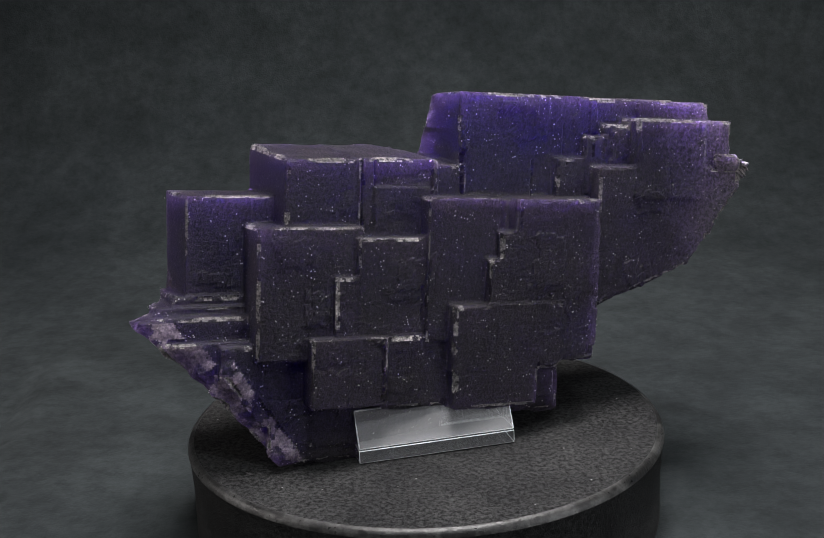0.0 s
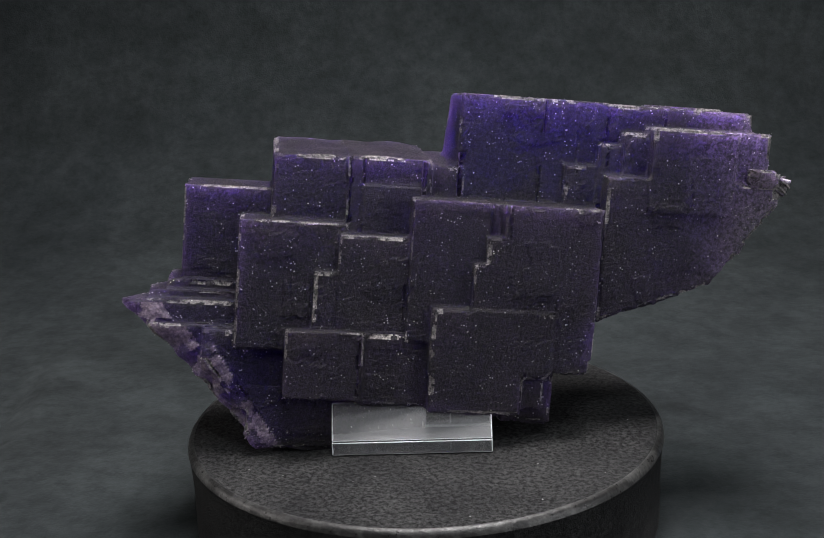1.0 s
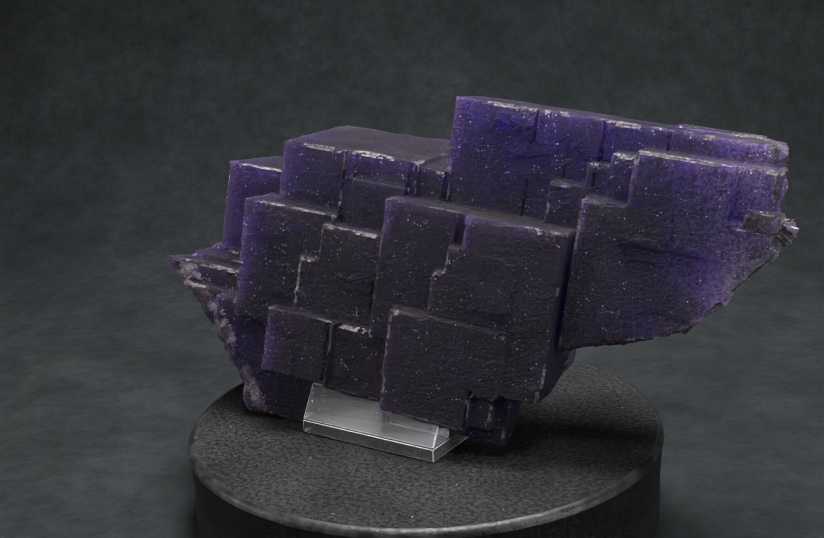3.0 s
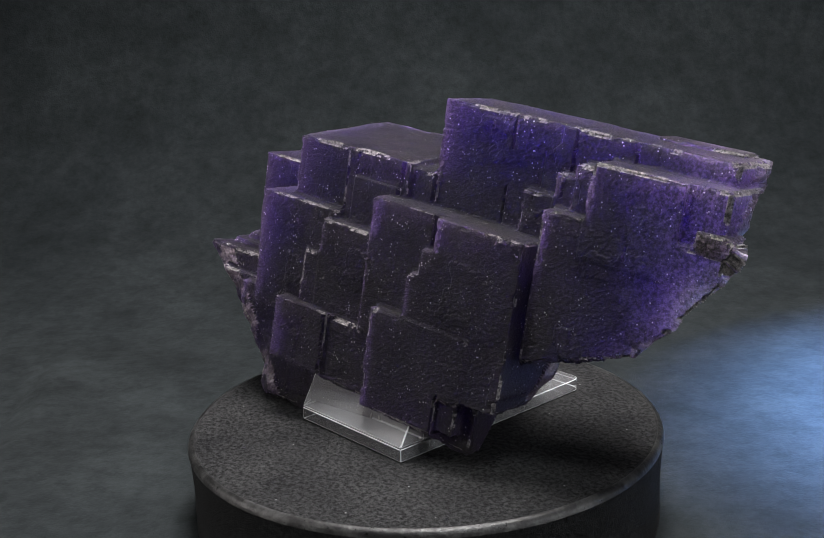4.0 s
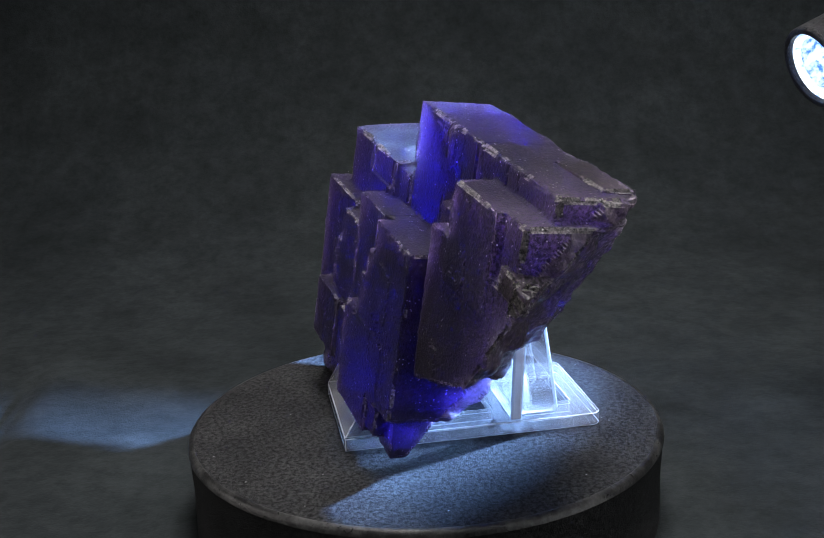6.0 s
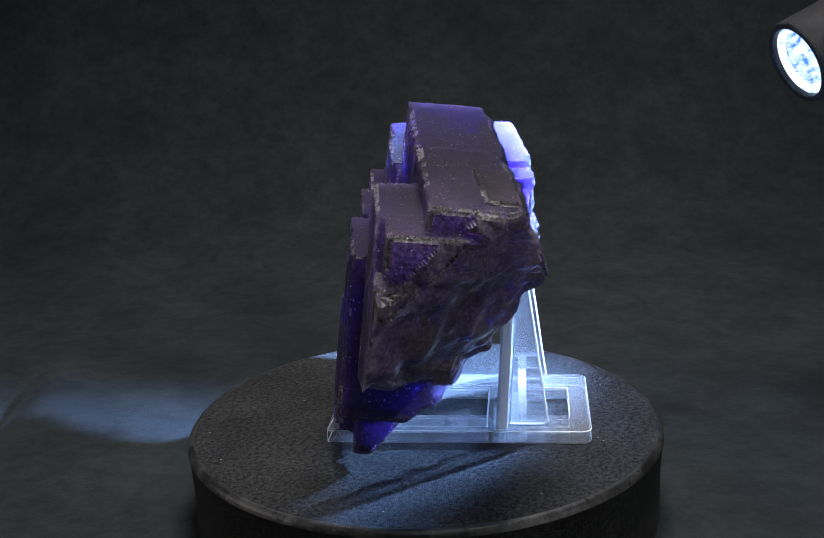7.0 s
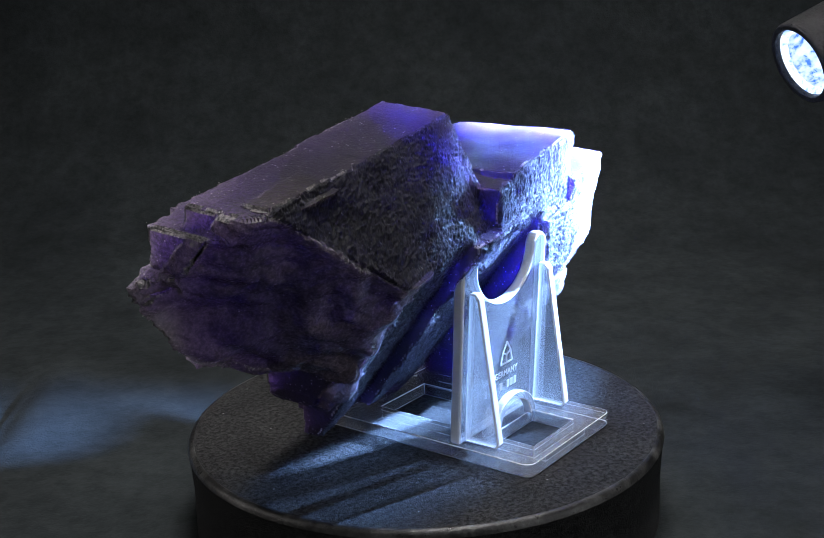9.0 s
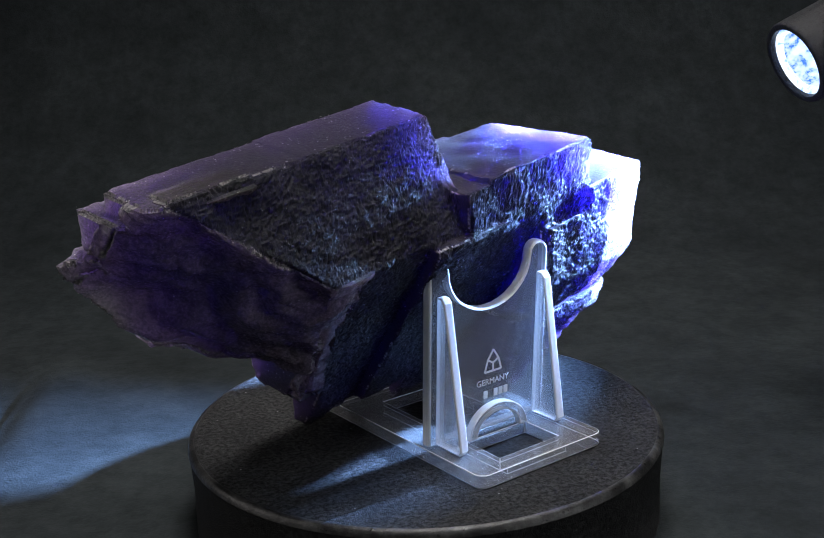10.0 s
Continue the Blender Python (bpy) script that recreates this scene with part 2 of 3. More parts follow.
def build_turntable():
    thing = empty("turntable", label="round black display turntable with a worn rim", category="turntable")
    R = 0.0607
    top = lathe([(0, 0.0), (0.02, 0.0), (0.04, 0.0), (0.0590, 0.0)])
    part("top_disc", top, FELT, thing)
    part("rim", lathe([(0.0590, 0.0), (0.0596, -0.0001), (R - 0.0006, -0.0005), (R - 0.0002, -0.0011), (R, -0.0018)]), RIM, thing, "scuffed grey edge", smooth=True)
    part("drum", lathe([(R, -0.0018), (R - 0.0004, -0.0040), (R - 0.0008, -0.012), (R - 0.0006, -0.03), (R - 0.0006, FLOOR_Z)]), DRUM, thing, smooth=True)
    return thing


TURNTABLE = build_turntable()

# ---------------------------------------------------------------- acrylic stand
STAND_Y = Vector((-0.2453, 0.9694, 0)).normalized()
STAND_X = Vector((STAND_Y.y, -STAND_Y.x, 0))


def build_stand():
    thing = empty("mineral_stand", label="clear acrylic display stand with notched back plate", category="stand")
    base = Matrix((STAND_X, STAND_Y, Vector((0, 0, 1)))).transposed().to_4x4()
    base.translation = Vector((0.00295, -0.0227, 0.0003))  # middle of the front edge

    def rounded(w, y0, y1, r):
        pts = []
        for cx, cy, a0 in ((w - r, y1 - r, 0), (-w + r, y1 - r, 90)):
            for i in range(5):
                a = radians(a0 + i * 22.5)
                pts.append((cx + r * math.cos(a), cy + r * math.sin(a)))
        return [(-w, y0), (w, y0)] + pts

    w = 0.0193
    hole_a = [(-0.0093, 0.0138), (0.0093, 0.0138), (0.0093, 0.039), (-0.0093, 0.039)]
    hole_b = [(-0.0093, 0.0478), (0.0093, 0.0478), (0.0093, 0.0596), (-0.0093, 0.0596)]
    plate = prism(rounded(w, 0.0, 0.0648, 0.0025), base, 0.0032, 0.0006, (hole_a, hole_b))
    part("base_plate", plate, ACRYLIC, thing)
    # sloping front lip
    side = base @ Matrix(((0, 0, 1, -w), (1, 0, 0, 0), (0, 1, 0, 0), (0, 0, 0, 1)))
    part("front_lip", prism([(0.0, 0.0035), (0.0048, 0.0116), (0.0072, 0.0116), (0.0078, 0.0035)], side, 2 * w, 0.0003), LIT_LIP, thing)
    # back plate leaning back, with a round notch
    lean = base @ pose(0, 0.0416, 0.0030, 90 - 3.5, 0, 0)
    hw, top, low = 0.0182, 0.0455, 0.0318
    pts = [(-hw, 0), (hw, 0)]
    for i in range(9):
        a = math.pi * i / 8
        pts.append((hw - 0.003 + 0.003 * math.cos(a), top - 0.003 + 0.003 * math.sin(a)))
    for i in range(1, 16):
        a = math.pi * i / 16
        pts.append((0.0122 * math.cos(a), low + 0.0107 * (1 - math.sin(a))))
    for i in range(9):
        a = math.pi * i / 8
        pts.append((-hw + 0.003 + 0.003 * math.cos(a), top - 0.003 + 0.003 * math.sin(a)))
    back = part("back_plate", prism(pts, lean, -0.0028, 0.0006, rim=True), ACRYLIC, thing)
    # gussets behind the plate
    for sx in (-1, 1):
        g = base @ Matrix(((0, 0, 1, sx * 0.0153 - 0.0012), (1, 0, 0, 0.0446), (0, 1, 0, 0.0034), (0, 0, 0, 1)))
        part("gusset", prism([(0.0, 0.0), (0.0088, 0.0), (0.0098, 0.0012), (0.0052, 0.0360), (0.0042, 0.0372), (0.0024, 0.0372)], g, 0.0024, 0.0004, rim=True), ACRYLIC, thing)
    # small arched catch at the foot
    arch = base @ pose(0, 0.0490, 0.0034, 90, 0, 0)
    o = [(0.0092 * math.cos(math.pi * i / 16), 0.0078 * math.sin(math.pi * i / 16)) for i in range(17)]
    n = [(0.0068 * math.cos(math.pi * i / 16), 0.0056 * math.sin(math.pi * i / 16)) for i in range(16, -1, -1)]
    part("arched_catch", prism(o + n, arch, 0.0022, 0.0003, rim=True), ACRYLIC, thing)
    # moulded marks on the back of the plate
    face = lean @ pose(0, 0, -0.0029, 0, 180, 0) @ pose(0.0012, -0.0033, 0)
    for size, y, body in ((0.0022, 0.0152, "GERMANY"),):
        cu = bpy.data.curves.new("lettering", "FONT")
        cu.body, cu.size, cu.align_x, cu.extrude = body, size, "CENTER", 0.00008
        cu.materials.append(PRINT)
        ob = new("lettering", cu)
        ob.parent, ob.matrix_basis = back, face @ pose(0, y, 0.0001)
    x = -0.0028
    for wdt in (0.0012, 0.0, 0.0012, 0.0012, 0.0012):
        if wdt:
            part("moulded_bar", prism([(x, 0.0117), (x + wdt, 0.0117), (x + wdt, 0.0136), (x, 0.0136)], face, 0.0002), PRINT, back)
        x += 0.0016
    tri = [((-0.0026, 0.0185), (-0.0017, 0.0215)), ((-0.0017, 0.0215), (0.0, 0.0240)), ((0.0, 0.0240), (0.0017, 0.0215)), ((0.0017, 0.0215), (0.0026, 0.0185)),
           ((0.0026, 0.0185), (-0.0026, 0.0185)), ((0.0, 0.0185), (0.0, 0.0206)), ((0.0, 0.0206), (-0.0017, 0.0215)), ((0.0, 0.0206), (0.0017, 0.0215))]
    for (ax, ay), (bx, by) in tri:
        dx, dy = bx - ax, by - ay
        l = math.hypot(dx, dy)
        nx, ny = -dy / l * 0.00022, dx / l * 0.00022
        part("moulded_line", prism([(ax + nx, ay + ny), (ax - nx, ay - ny), (bx - nx, by - ny), (bx + nx, by + ny)], face, 0.0002), PRINT, back)
    return thing


STAND = build_stand()

# ---------------------------------------------------------------- fluorite specimen
U = Vector((0.9195, 0.3742, -0.1201))
B = Vector((-0.3879, 0.9133, -0.1241))
V = Vector((0.0632, 0.1607, 0.9850))
CRYSTAL = Matrix((U, B, V)).transposed().to_4x4()  # crystal axes: along, back, up

# cuts in crystal axes (mm): a point and the outward way
TABLE = ((0, 0, 0.05), (0.1201, 0.1241, -0.9850))
UNDER = ((22, -14.7, 4.3), (0.0, 0.862, -0.506))
UNDER_MID = ((0, 13.5, 45), (0.0, 0.862, -0.506))
UNDER_LEFT = ((-62, 17.0, 29), (0.0, 0.86, -0.51))
BACK_LEFT = ((-62, 18.5, 35), (-0.05, 0.995, -0.08))
RIGHT_CUT = ((60, -17, 38), (0.636, 0.610, -0.474))
SLAB_FOOT = ((38, -20, 31.0), (0.35, 0.0, -0.94))
LEFT_CUT = ((-73, -3.5, 31), (-0.631, 0.391, -0.670))
LEFT_FACET = ((-58, -12, 14), (-0.52, -0.78, -0.35))
DRUSE_CUT = ((0, 5.5, 83), (0.0, 0.902, 0.432))


def shifted(cut, d):
    (x, y, z), (a, b, c) = cut
    return ((x + a * d, y + b * d, z + c * d), (a, b, c))


def away(points, cut):
    """How far points (an array) lie outside a cut."""
    return (points - np.array(cut[0])) @ np.array(cut[1])


def block(bm, u0, u1, b0, b1, v0, v1, cuts=()):
    """Adds one crystal block in crystal axes (mm), cut by planes."""
    one = bmesh.new()
    bmesh.ops.create_cube(one, size=1.0, matrix=Matrix.Translation(((u0 + u1) / 2, (b0 + b1) / 2, (v0 + v1) / 2)) @ Matrix.Diagonal((u1 - u0, b1 - b0, v1 - v0, 1)))
    for co, no in cuts:
        bmesh.ops.bisect_plane(one, geom=one.verts[:] + one.edges[:] + one.faces[:], plane_co=co, plane_no=no, clear_outer=True)
        rest = [e for e in one.edges if len(e.link_faces) == 1]
        if rest:
            bmesh.ops.holes_fill(one, edges=rest, sides=0)
    bmesh.ops.recalc_face_normals(one, faces=one.faces)
    me = bpy.data.meshes.new("block")
    one.to_mesh(me)
    one.free()
    bm.from_mesh(me)
    bpy.data.meshes.remove(me)


def grown(bm, voxel):
    """Grows overlapping blocks together into one solid with small even faces; a mesh in crystal axes (mm)."""
    me = bpy.data.meshes.new("grown")
    bm.to_mesh(me)
    bm.free()
    ob = new("grown", me)
    mod = ob.modifiers.new("grow", "REMESH")
    mod.mode, mod.voxel_size, mod.adaptivity = "VOXEL", voxel, 0.0
    solid = bpy.data.meshes.new_from_object(ob.evaluated_get(bpy.context.evaluated_depsgraph_get()))
    bpy.data.objects.remove(ob)
    bpy.data.meshes.remove(me)
    return solid


def field(points, scale, shift=0.0):
    """Smooth noise at each point."""
    return np.array([noise.noise((x * scale + shift, y * scale - shift, z * scale + 2 * shift)) for x, y, z in points.tolist()])


def terraces(seed, count):
    """Thin growth layers on the front faces: rectangles in u and v, and their height."""
    pick = random.Random(seed)
    made = []
    for _ in range(count):
        u, v, w, h = pick.uniform(-62, 72), pick.uniform(6, 80), pick.uniform(3, 13), pick.uniform(3, 13)
        made.append((u, u + w, v, v + h, pick.choice((-0.15, 0.14, 0.2, 0.28))))
    return made


# narrow clefts between crystals on the front faces: u, from v to v, half width, depth
CLEFTS = [(22.3, 75.5, 83, 0.30, 1.2), (22.0, 58, 66, 0.2, 0.5), (38.0, 68, 83, 0.35, 0.9), (52.5, 78, 84, 0.3, 0.8), (-24.1, 49, 62, 0.30, 0.9), (-24.1, 62, 68, 0.2, 0.5),
          (-21.0, 60.5, 68, 0.3, 0.8), (2.4, 58, 68, 0.5, 1.6), (-6.4, 58, 66, 0.4, 1.0), (-20.2, 10, 25, 0.25, 0.6), (-10.5, 24.8, 36, 0.2, 0.4),
          (13.6, 50, 58, 0.25, 0.6), (-36.8, 30, 46, 0.15, 0.3), (36.4, 32, 58, 0.45, 1.4), (19.4, 8, 17, 0.4, 1.2), (58, 60, 66, 0.2, 0.4), (30.6, 66, 76, 0.15, 0.3)]


def shaped(solid):
    """Gives the grown solid its surfaces: clefts, layers, chipped edges, druse and curved fracture. Returns what its faces are made of."""
    count = len(solid.vertices)
    p, n = np.empty(count * 3), np.empty(count * 3)
    solid.vertices.foreach_get("co", p)
    solid.vertices.foreach_get("normal", n)
    p, n = p.reshape(-1, 3), n.reshape(-1, 3)
    ends = np.empty(len(solid.edges) * 2, dtype=np.int32)
    solid.edges.foreach_get("vertices", ends)
    a, b = ends.reshape(-1, 2).T
    bend, links = np.zeros(count), np.zeros(count)
    for i, j in ((a, b), (b, a)):
        np.add.at(links, i, 1)
        np.add.at(bend, i, np.einsum("ij,ij->i", n[j] - n[i], p[j] - p[i]))
    bend /= np.maximum(links, 1)
    edge = bend > 0.05
    coarse, middle, small = field(p, 0.11), field(p, 0.45, 3.3), field(p, 1.5, 7.1)
    u, w, v = p.T
    front, top = n[:, 1] < -0.75, n[:, 2] > 0.75
    end = (np.abs(away(p, RIGHT_CUT)) < 3.0) & (n @ np.array(RIGHT_CUT[1]) > 0.55) | (u > 34 + 5 * coarse) & (n @ np.array(UNDER[1]) > 0.8)
    corner = (np.abs(away(p, LEFT_CUT)) < 3.0) & (n @ np.array(LEFT_CUT[1]) > 0.6) | (np.abs(away(p, LEFT_FACET)) < 2.0) & (n @ np.array(LEFT_FACET[1]) > 0.7)
    druse = (n[:, 1] > 0.3) & ~end & ~corner | (n[:, 2] < -0.6) & (n[:, 1] > -0.2) & ~end & ~corner
    d = 0.05 * coarse + 0.03 * middle
    # growth layers and clefts
    jag = 2.2 * coarse + 1.3 * middle + 0.3 * small
    for u0, u1, v0, v1, h in terraces(3, 46):
        d += h * (front & (u + jag > u0) & (u + jag < u1) & (v + jag > v0) & (v + jag < v1))
    for cu, v0, v1, half, deep in CLEFTS:
        d -= deep * (front & (np.abs(u + 0.25 * middle - cu) < half) & (v > v0) & (v < v1 + 1) & (small > -0.35))
    d += 0.16 * front * (np.maximum(0, small) * (coarse > -0.1) - np.maximum(0, -small - 0.25) * 1.6)
    # sugary druse behind
    d += druse * (0.9 * coarse + 0.35 * middle + 0.42 * small)
    # curved fracture steps at the ends
    bow = p + 4.0 * np.stack([field(p, 0.05, 1.0), field(p, 0.05, 2.0), field(p, 0.05, 4.0)], 1)
    layer = 0.16 * (bow[:, 2] * 0.85 - bow[:, 0] * 0.30 + bow[:, 1] * 0.42) + 1.6 * field(p, 0.045, 6.0)
    saw = layer % 1.0
    saw = np.minimum(saw / 0.72, (1 - saw) / 0.28)
    lumps = field(p, 0.075, 9.0)
    plates = field(np.stack([layer * 1.1, u * 0.09, w * 0.09], 1), 1.0, 0.5)
    d += end * (0.3 * (saw - 0.55) + 2.6 * lumps + 1.8 * plates + 1.3 * np.abs(field(p, 0.19, 5.0)) + 0.2 * middle)
    d += corner * (0.4 * (saw - 0.5) + 1.2 * lumps + 1.0 * plates + 0.3 * middle)
    # chipped edges
    d -= edge * (0.9 * np.maximum(0, middle + 0.1) + 0.7 * np.maximum(0, coarse))
    p = p + n * d[:, None]
    # the lower roof rises towards the back and is slightly domed
    roof = (u < 3.5) & (u > -50) & (v > 60) & (v < 73)
    p[:, 2] += roof * np.clip((v - 60) / 6, 0, 1) * (0.085 * np.clip(w + 13, 0, 34) + 0.8 * (top * coarse))
    solid.vertices.foreach_set("co", p.ravel())
    solid.update()
    # what each face is made of
    faces = len(solid.polygons)
    corners = np.empty(faces * 4, dtype=np.int32)
    solid.polygons.foreach_get("vertices", corners)
    corners = corners.reshape(-1, 4)
    share = [x[corners].mean(1) for x in (edge.astype(float), end.astype(float), corner.astype(float), druse.astype(float), u, w, coarse + 0.8 * middle)]
    kind = np.zeros(faces, dtype=np.int32)
    kind[share[3] > 0.5] = 2
    kind[(share[3] > 0.5) & (share[4] < -49)] = 4
    kind[(share[1] > 0.5) | (share[2] > 0.5) & (share[6] > -0.05)] = 3
    kind[(share[0] > 0.45) & (share[6] > 0.11) & (share[3] < 0.5)] = 1
    solid.polygons.foreach_set("material_index", kind)
    rims = np.nonzero(edge & ~druse & (coarse + 0.5 * middle > -0.04))[0]
    return p, n, rims


def placed(me):
    me.transform(Matrix.Diagonal((MM, MM, MM, 1)) @ CRYSTAL)
    for m in (FLUORITE, FROST, DRUSE, PALE, MILKY):
        me.materials.append(m)


def build_fluorite():
    thing = empty("fluorite_specimen", label="dark purple fluorite cluster of stepped intergrown cubes", category="mineral")
    right, mid, left = (UNDER, RIGHT_CUT, DRUSE_CUT, TABLE), (UNDER_MID, TABLE), (UNDER_LEFT, BACK_LEFT, LEFT_CUT, TABLE)
    blocks = [
        # u0, u1, b0, b1, v0, v1
        (1.6, 37.9, -12.2, 24, 40, 83.4, right), (37.0, 75.2, -11.9, 24, 56, 83.2, right),
        (47.4, 68.7, -20.4, 0, 58, 78.3, right), (37.2, 79.3, -20.0, 24, 28, 66.0, right + (SLAB_FOOT,)),
        (66.0, 77.6, -18.6, 8, 58, 78.4, right), (41.5, 48.2, -16.9, -5, 50, 76.6, right), (36.0, 42.6, -15.0, -5, 50, 73.5, right), (27.9, 36.8, -14.4, -5, 50, 67.8, right),
        # the foremost crystals
        (12.2, 36.0, -23.4, 24, 24, 58.0, right), (8.6, 36.0, -23.45, 24, 22, 50.0, right), (5.8, 35.4, -23.5, 24, 18, 43.5, right), (-3.6, 25.6, -23.9, 24, 16.5, 32.6, right),
        (-3.2, 19.4, -23.9, 24, 7.4, 24, right), (19.0, 24.8, -22.6, 0, 9.0, 24, right), (24.5, 30.8, -22.0, 10, 19.5, 40, right), (30.0, 35.5, -21.4, 10, 23.5, 40, right), (15.0, 28.0, -19, -6, 4.8, 18, right),
        (-9.3, 9.4, -20.7, 24, 24, 58.0, mid), (9.0, 13.4, -19.0, 20, 24, 57.8, mid), (-10.0, 14.0, -17.0, 20, 8, 40, mid),
        (-26.0, -8.1, -19.4, 24, 20, 48.4, mid), (-31.5, -13.6, -19.0, 20, 20, 39.3, mid),
        (-49.6, -24.0, -17.5, 24, 20, 50.8, left), (-42.3, -23.0, -13.6, 19.5, 46, 66.4, left), (-24.5, -4.5, -14.4, 19.5, 46, 66.8, mid), (-24.5, 3.3, -13.0, 19.5, 44, 65.6, mid), (-21.0, -6.0, -15.2, 10, 46, 60.0, mid),
        (-63.2, -40.0, -4.6, 24, 14, 57.3, left), (-76.0, -44, -10.0, 16, 5, 29.6, (UNDER_LEFT, BACK_LEFT, shifted(LEFT_CUT, 1.2), TABLE, shifted(LEFT_FACET, 2.6))), (-70.5, -48, -6.5, 12, 20, 31.6, left), (-66.5, -48, -5.4, 12, 20, 34.0, left),
        (-37.6, -19.0, -21.2, 20, 9.0, 25.4, left), (-20.3, -3.0, -20.2, 20, 8.0, 25.2, mid), (-57.1, -30, -14.6, 20, 4, 23.4, left + (LEFT_FACET,)),
        (-36, -2.0, -15.5, 12, -1, 14, mid), (-72, -26, -12, 16, -4.4, 24, (shifted(UNDER_LEFT, 3.5), shifted(LEFT_CUT, 1.0), shifted(LEFT_FACET, 0.8), TABLE)), (-46, -23, -15, 8, -4.6, 10, (shifted(UNDER_LEFT, 3.5), shifted(LEFT_CUT, 0.6), TABLE)),
    ]
    bm = bmesh.new()
    for *size, cuts in blocks:
        block(bm, *size, cuts)
    solid = grown(bm, 0.46)
    p, n, rims = shaped(solid)
    placed(solid)
    body = new("crystal_body", solid)
    body.parent = thing
    # sugary grains along the edges
    rng = random.Random(5)
    grains, tris = [], []
    for i in rims.tolist():
        for _ in range(2):
            if rng.random() < 0.45:
                at = Vector(p[i]) + Vector(n[i]) * rng.uniform(-0.2, 0.02) + Vector([rng.gauss(0, 0.17) for _ in range(3)])
                r, k = rng.uniform(0.06, 0.20), len(grains)
                for c in ((1, 0, 0), (-0.5, 0.8, 0.2), (-0.4, -0.8, 0.3), (0, 0.1, 1)):
                    grains.append(MM * (CRYSTAL @ (at + r * Vector([x + rng.uniform(-0.35, 0.35) for x in c]))))
                tris += [(k, k + 1, k + 2), (k, k + 1, k + 3), (k + 1, k + 2, k + 3), (k, k + 2, k + 3)]
    me = bpy.data.meshes.new("edge_crust")
    me.from_pydata(grains, [], tris)
    me.materials.append(FROST)
    crust = new("edge_crust", me)
    crust.parent = thing
    tagged(crust, "sugary white chips along the crystal edges", kind="stuff")
    # small crystals that stand proud of the body
    small = [("cube_crystal", "", (51.4, 71.5, -2.0, 6, 80, 83.9), (DRUSE_CUT, RIGHT_CUT)), ("broken_knob", "rounded glassy knob on the broken end", (72, 81.0, -20.0, -12, 64.5, 69.8), (((79.6, -19, 66), (0.8, 0.35, -0.48)), ((79.6, -19, 69), (0.6, 0, 0.8)))),
             ("cube_crystal", "", (-60, -44, -10.5, 4, 15, 24.6), (LEFT_FACET, LEFT_CUT)), ("cube_crystal", "", (28.6, 31.0, -20.6, -10, 20, 23.5), ()), ("cube_crystal", "", (21, 27.0, -18.5, -9, 4.2, 12), (UNDER, TABLE))]
    for name, label, size, cuts in small:
        bm = bmesh.new()
        block(bm, *size, cuts)
        bit = grown(bm, 0.42)
        shaped(bit)
        placed(bit)
        ob = new(name, bit)
        ob.parent = thing
        if label:
            tagged(ob, label)
    return thing


SPECIMEN = build_fluorite()

# ---------------------------------------------------------------- torch


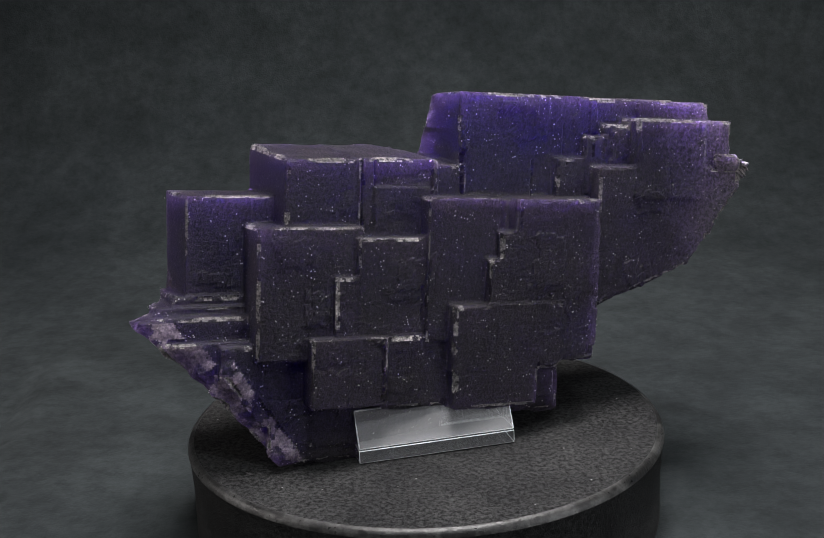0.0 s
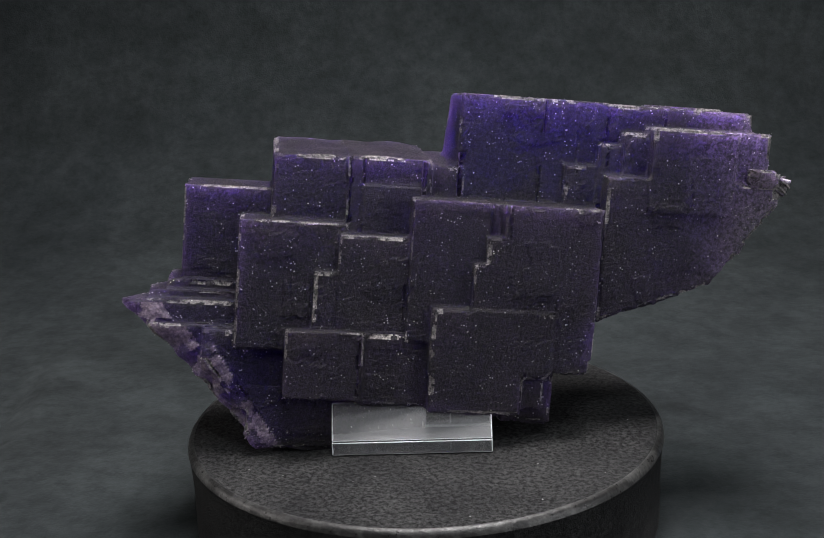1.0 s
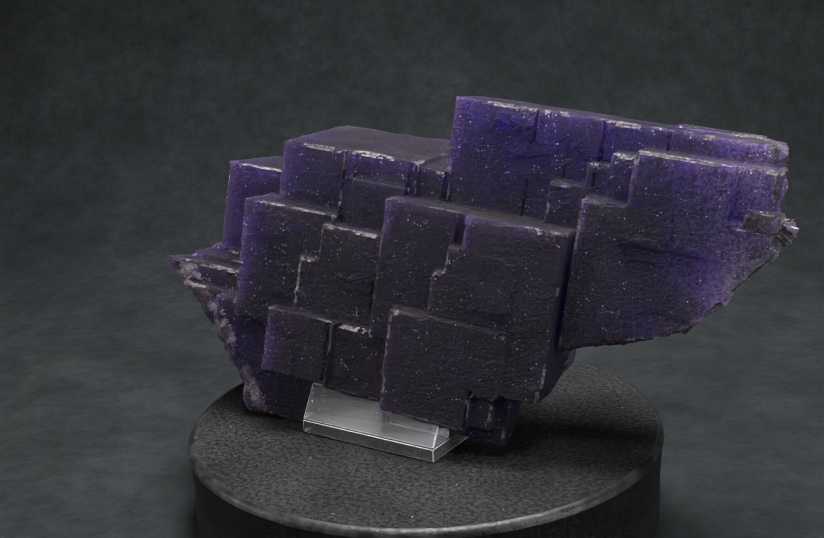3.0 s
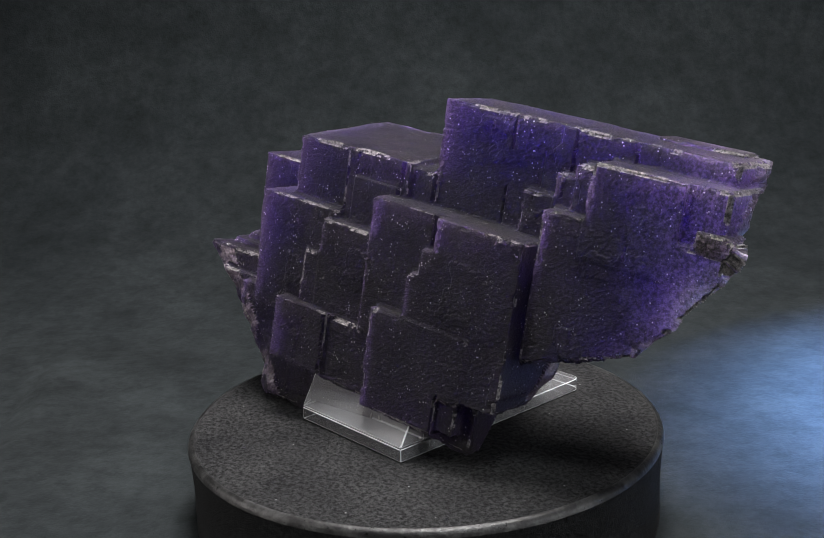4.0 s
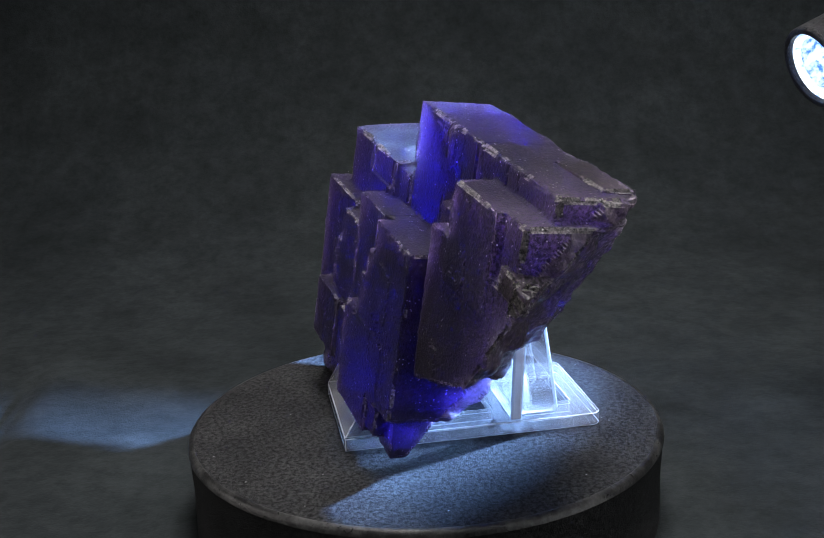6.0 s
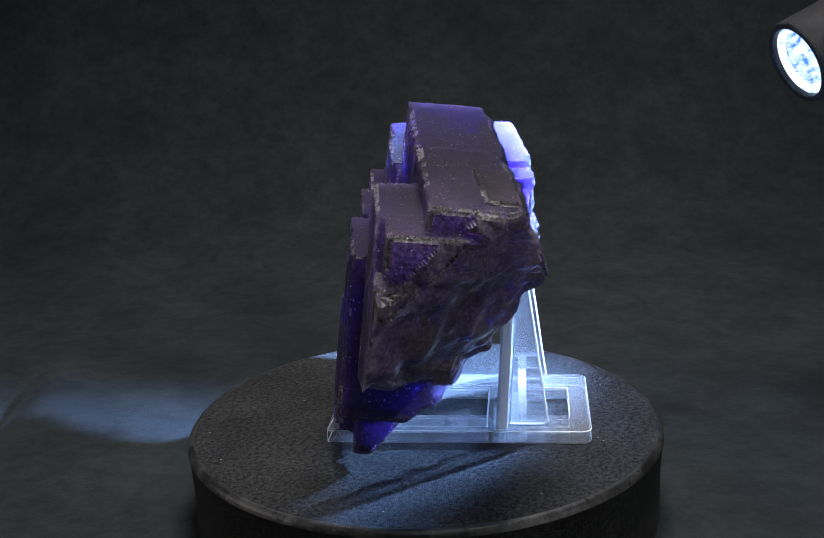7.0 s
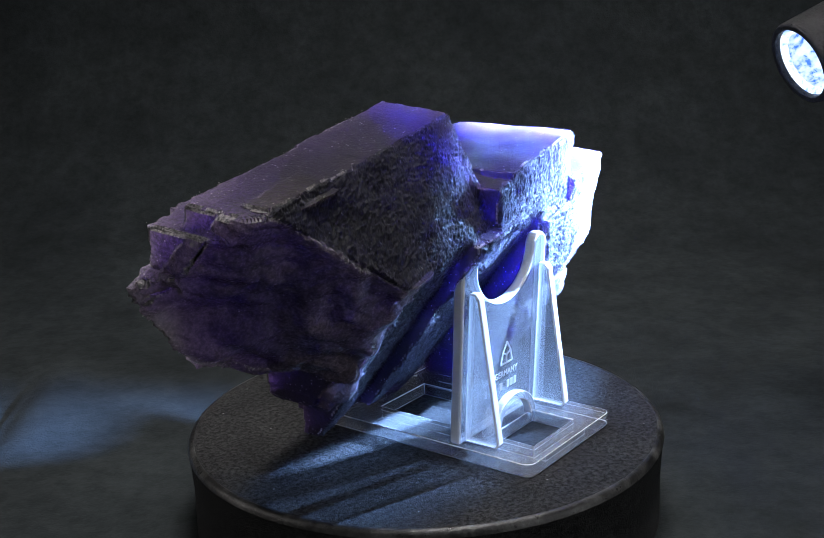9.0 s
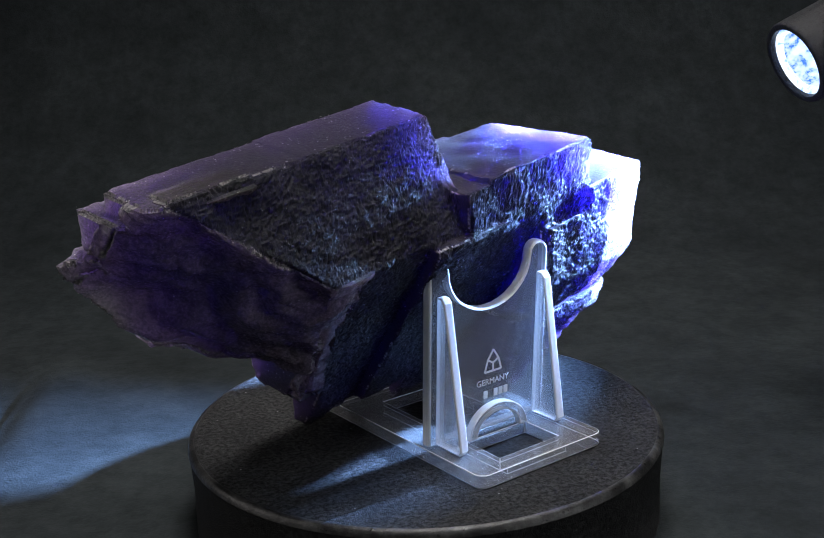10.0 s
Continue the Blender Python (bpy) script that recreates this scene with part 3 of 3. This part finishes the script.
def build_torch():
    thing = empty("torch", label="small black metal torch shining bluish white", category="torch")
    k = 1.10

    def turned(profile, steps):
        return lathe([(r * k, z * k) for r, z in profile], steps)

    part("head", turned([(0.0093, -0.0002), (0.0096, 0.0012), (0.0110, 0.0012), (0.0114, 0.0004), (0.0114, -0.027), (0.0106, -0.030), (0.0106, -0.033), (0.0112, -0.035), (0.0112, -0.11), (0.0, -0.112)], 64), TORCH_BODY, thing, smooth=True)
    part("reflector", turned([(0.0094, -0.0003), (0.0086, -0.0008), (0.0078, -0.0016)], 48), GLOW, thing, "bright bluish-white reflector ring")
    part("reflector_cup", turned([(0.0078, -0.0016), (0.0076, -0.0340), (0.0, -0.0346)], 48), CUP, thing)
    part("light_chip", turned([(0.0, -0.0330), (0.0070, -0.0330), (0.0070, -0.0335)], 32), CHIP, thing, "glowing white light chip")
    part("printed_mark", prism([(-0.0028, -0.021), (0.0028, -0.021), (0.0028, -0.0145), (-0.0028, -0.0145)], pose(0, 0.01066, 0, 90, 0, 0), 0.0001), TORCH_MARK, thing)
    return thing


TORCH = build_torch()


def motions():
    turn = []
    for k in range(21):
        t = 0.5 * k
        a = -(15.7201 * t + 0.1427 * ((t - 5) ** 2 - 25) / 25)
        turn.append((t, pose(0, 0, 0, 0, 0, a)))
    for ob in (TURNTABLE, STAND, SPECIMEN):
        walk(ob, turn)

    # the torch: its lens and what it points at
    flip = pose(0, 0, 0, 180, 0, 0)

    def aim(eye, target):
        return look(eye, target) @ flip

    def held(x, y, s, way):
        eye = EYE + s * (AHEAD + RIGHT * ((x - 784) / 2188.65) + ABOVE * ((511.5 - y) / 2188.65))
        return aim(eye, eye + Vector(way))

    beam, far = (-0.88, -0.26, -0.39), 0.328
    parked = aim((0.62, 0.25, 0.02), (1.6, 0.45, -0.1))
    walk(TORCH, [
        (0.0, parked), (2.8, parked),
        (3.2, aim((0.36, 0.12, 0.10), (0.50, -0.02, -0.2))),
        (3.5, aim((0.20, 0.05, 0.11), (0.20, -0.03, -0.1))),
        (3.8, aim((0.170, 0.000, 0.075), (0.095, -0.027, -0.024))),
        (4.0, aim((0.240, 0.060, 0.200), (0.185, 0.040, -0.024))),
        (4.2, aim((0.190, 0.060, 0.130), (-0.020, 0.010, -0.020))),
        (4.4, held(1640, 262, far, (-0.89, -0.17, -0.42))),
        (4.6, held(1600, 232, far, (-0.89, -0.18, -0.39))),
        (4.7, held(1580, 205, far, (-0.89, -0.18, -0.38))),
        (4.9, held(1574, 172, far, (-0.90, -0.25, -0.35))),
        (5.2, held(1567, 150, far, (-0.90, -0.28, -0.32))),
        (5.5, held(1569, 143, far, (-0.90, -0.29, -0.32))),
        (5.9, held(1558, 130, far, (-0.89, -0.29, -0.35))),
        (6.8, held(1519, 114, far, beam)),
        (7.5, held(1536, 122, far, beam)),
        (8.5, held(1530, 116, far, beam)),
        (9.5, held(1525, 120, far, beam)),
        (10.0, held(1519, 117, far, beam)),
    ])


motions()
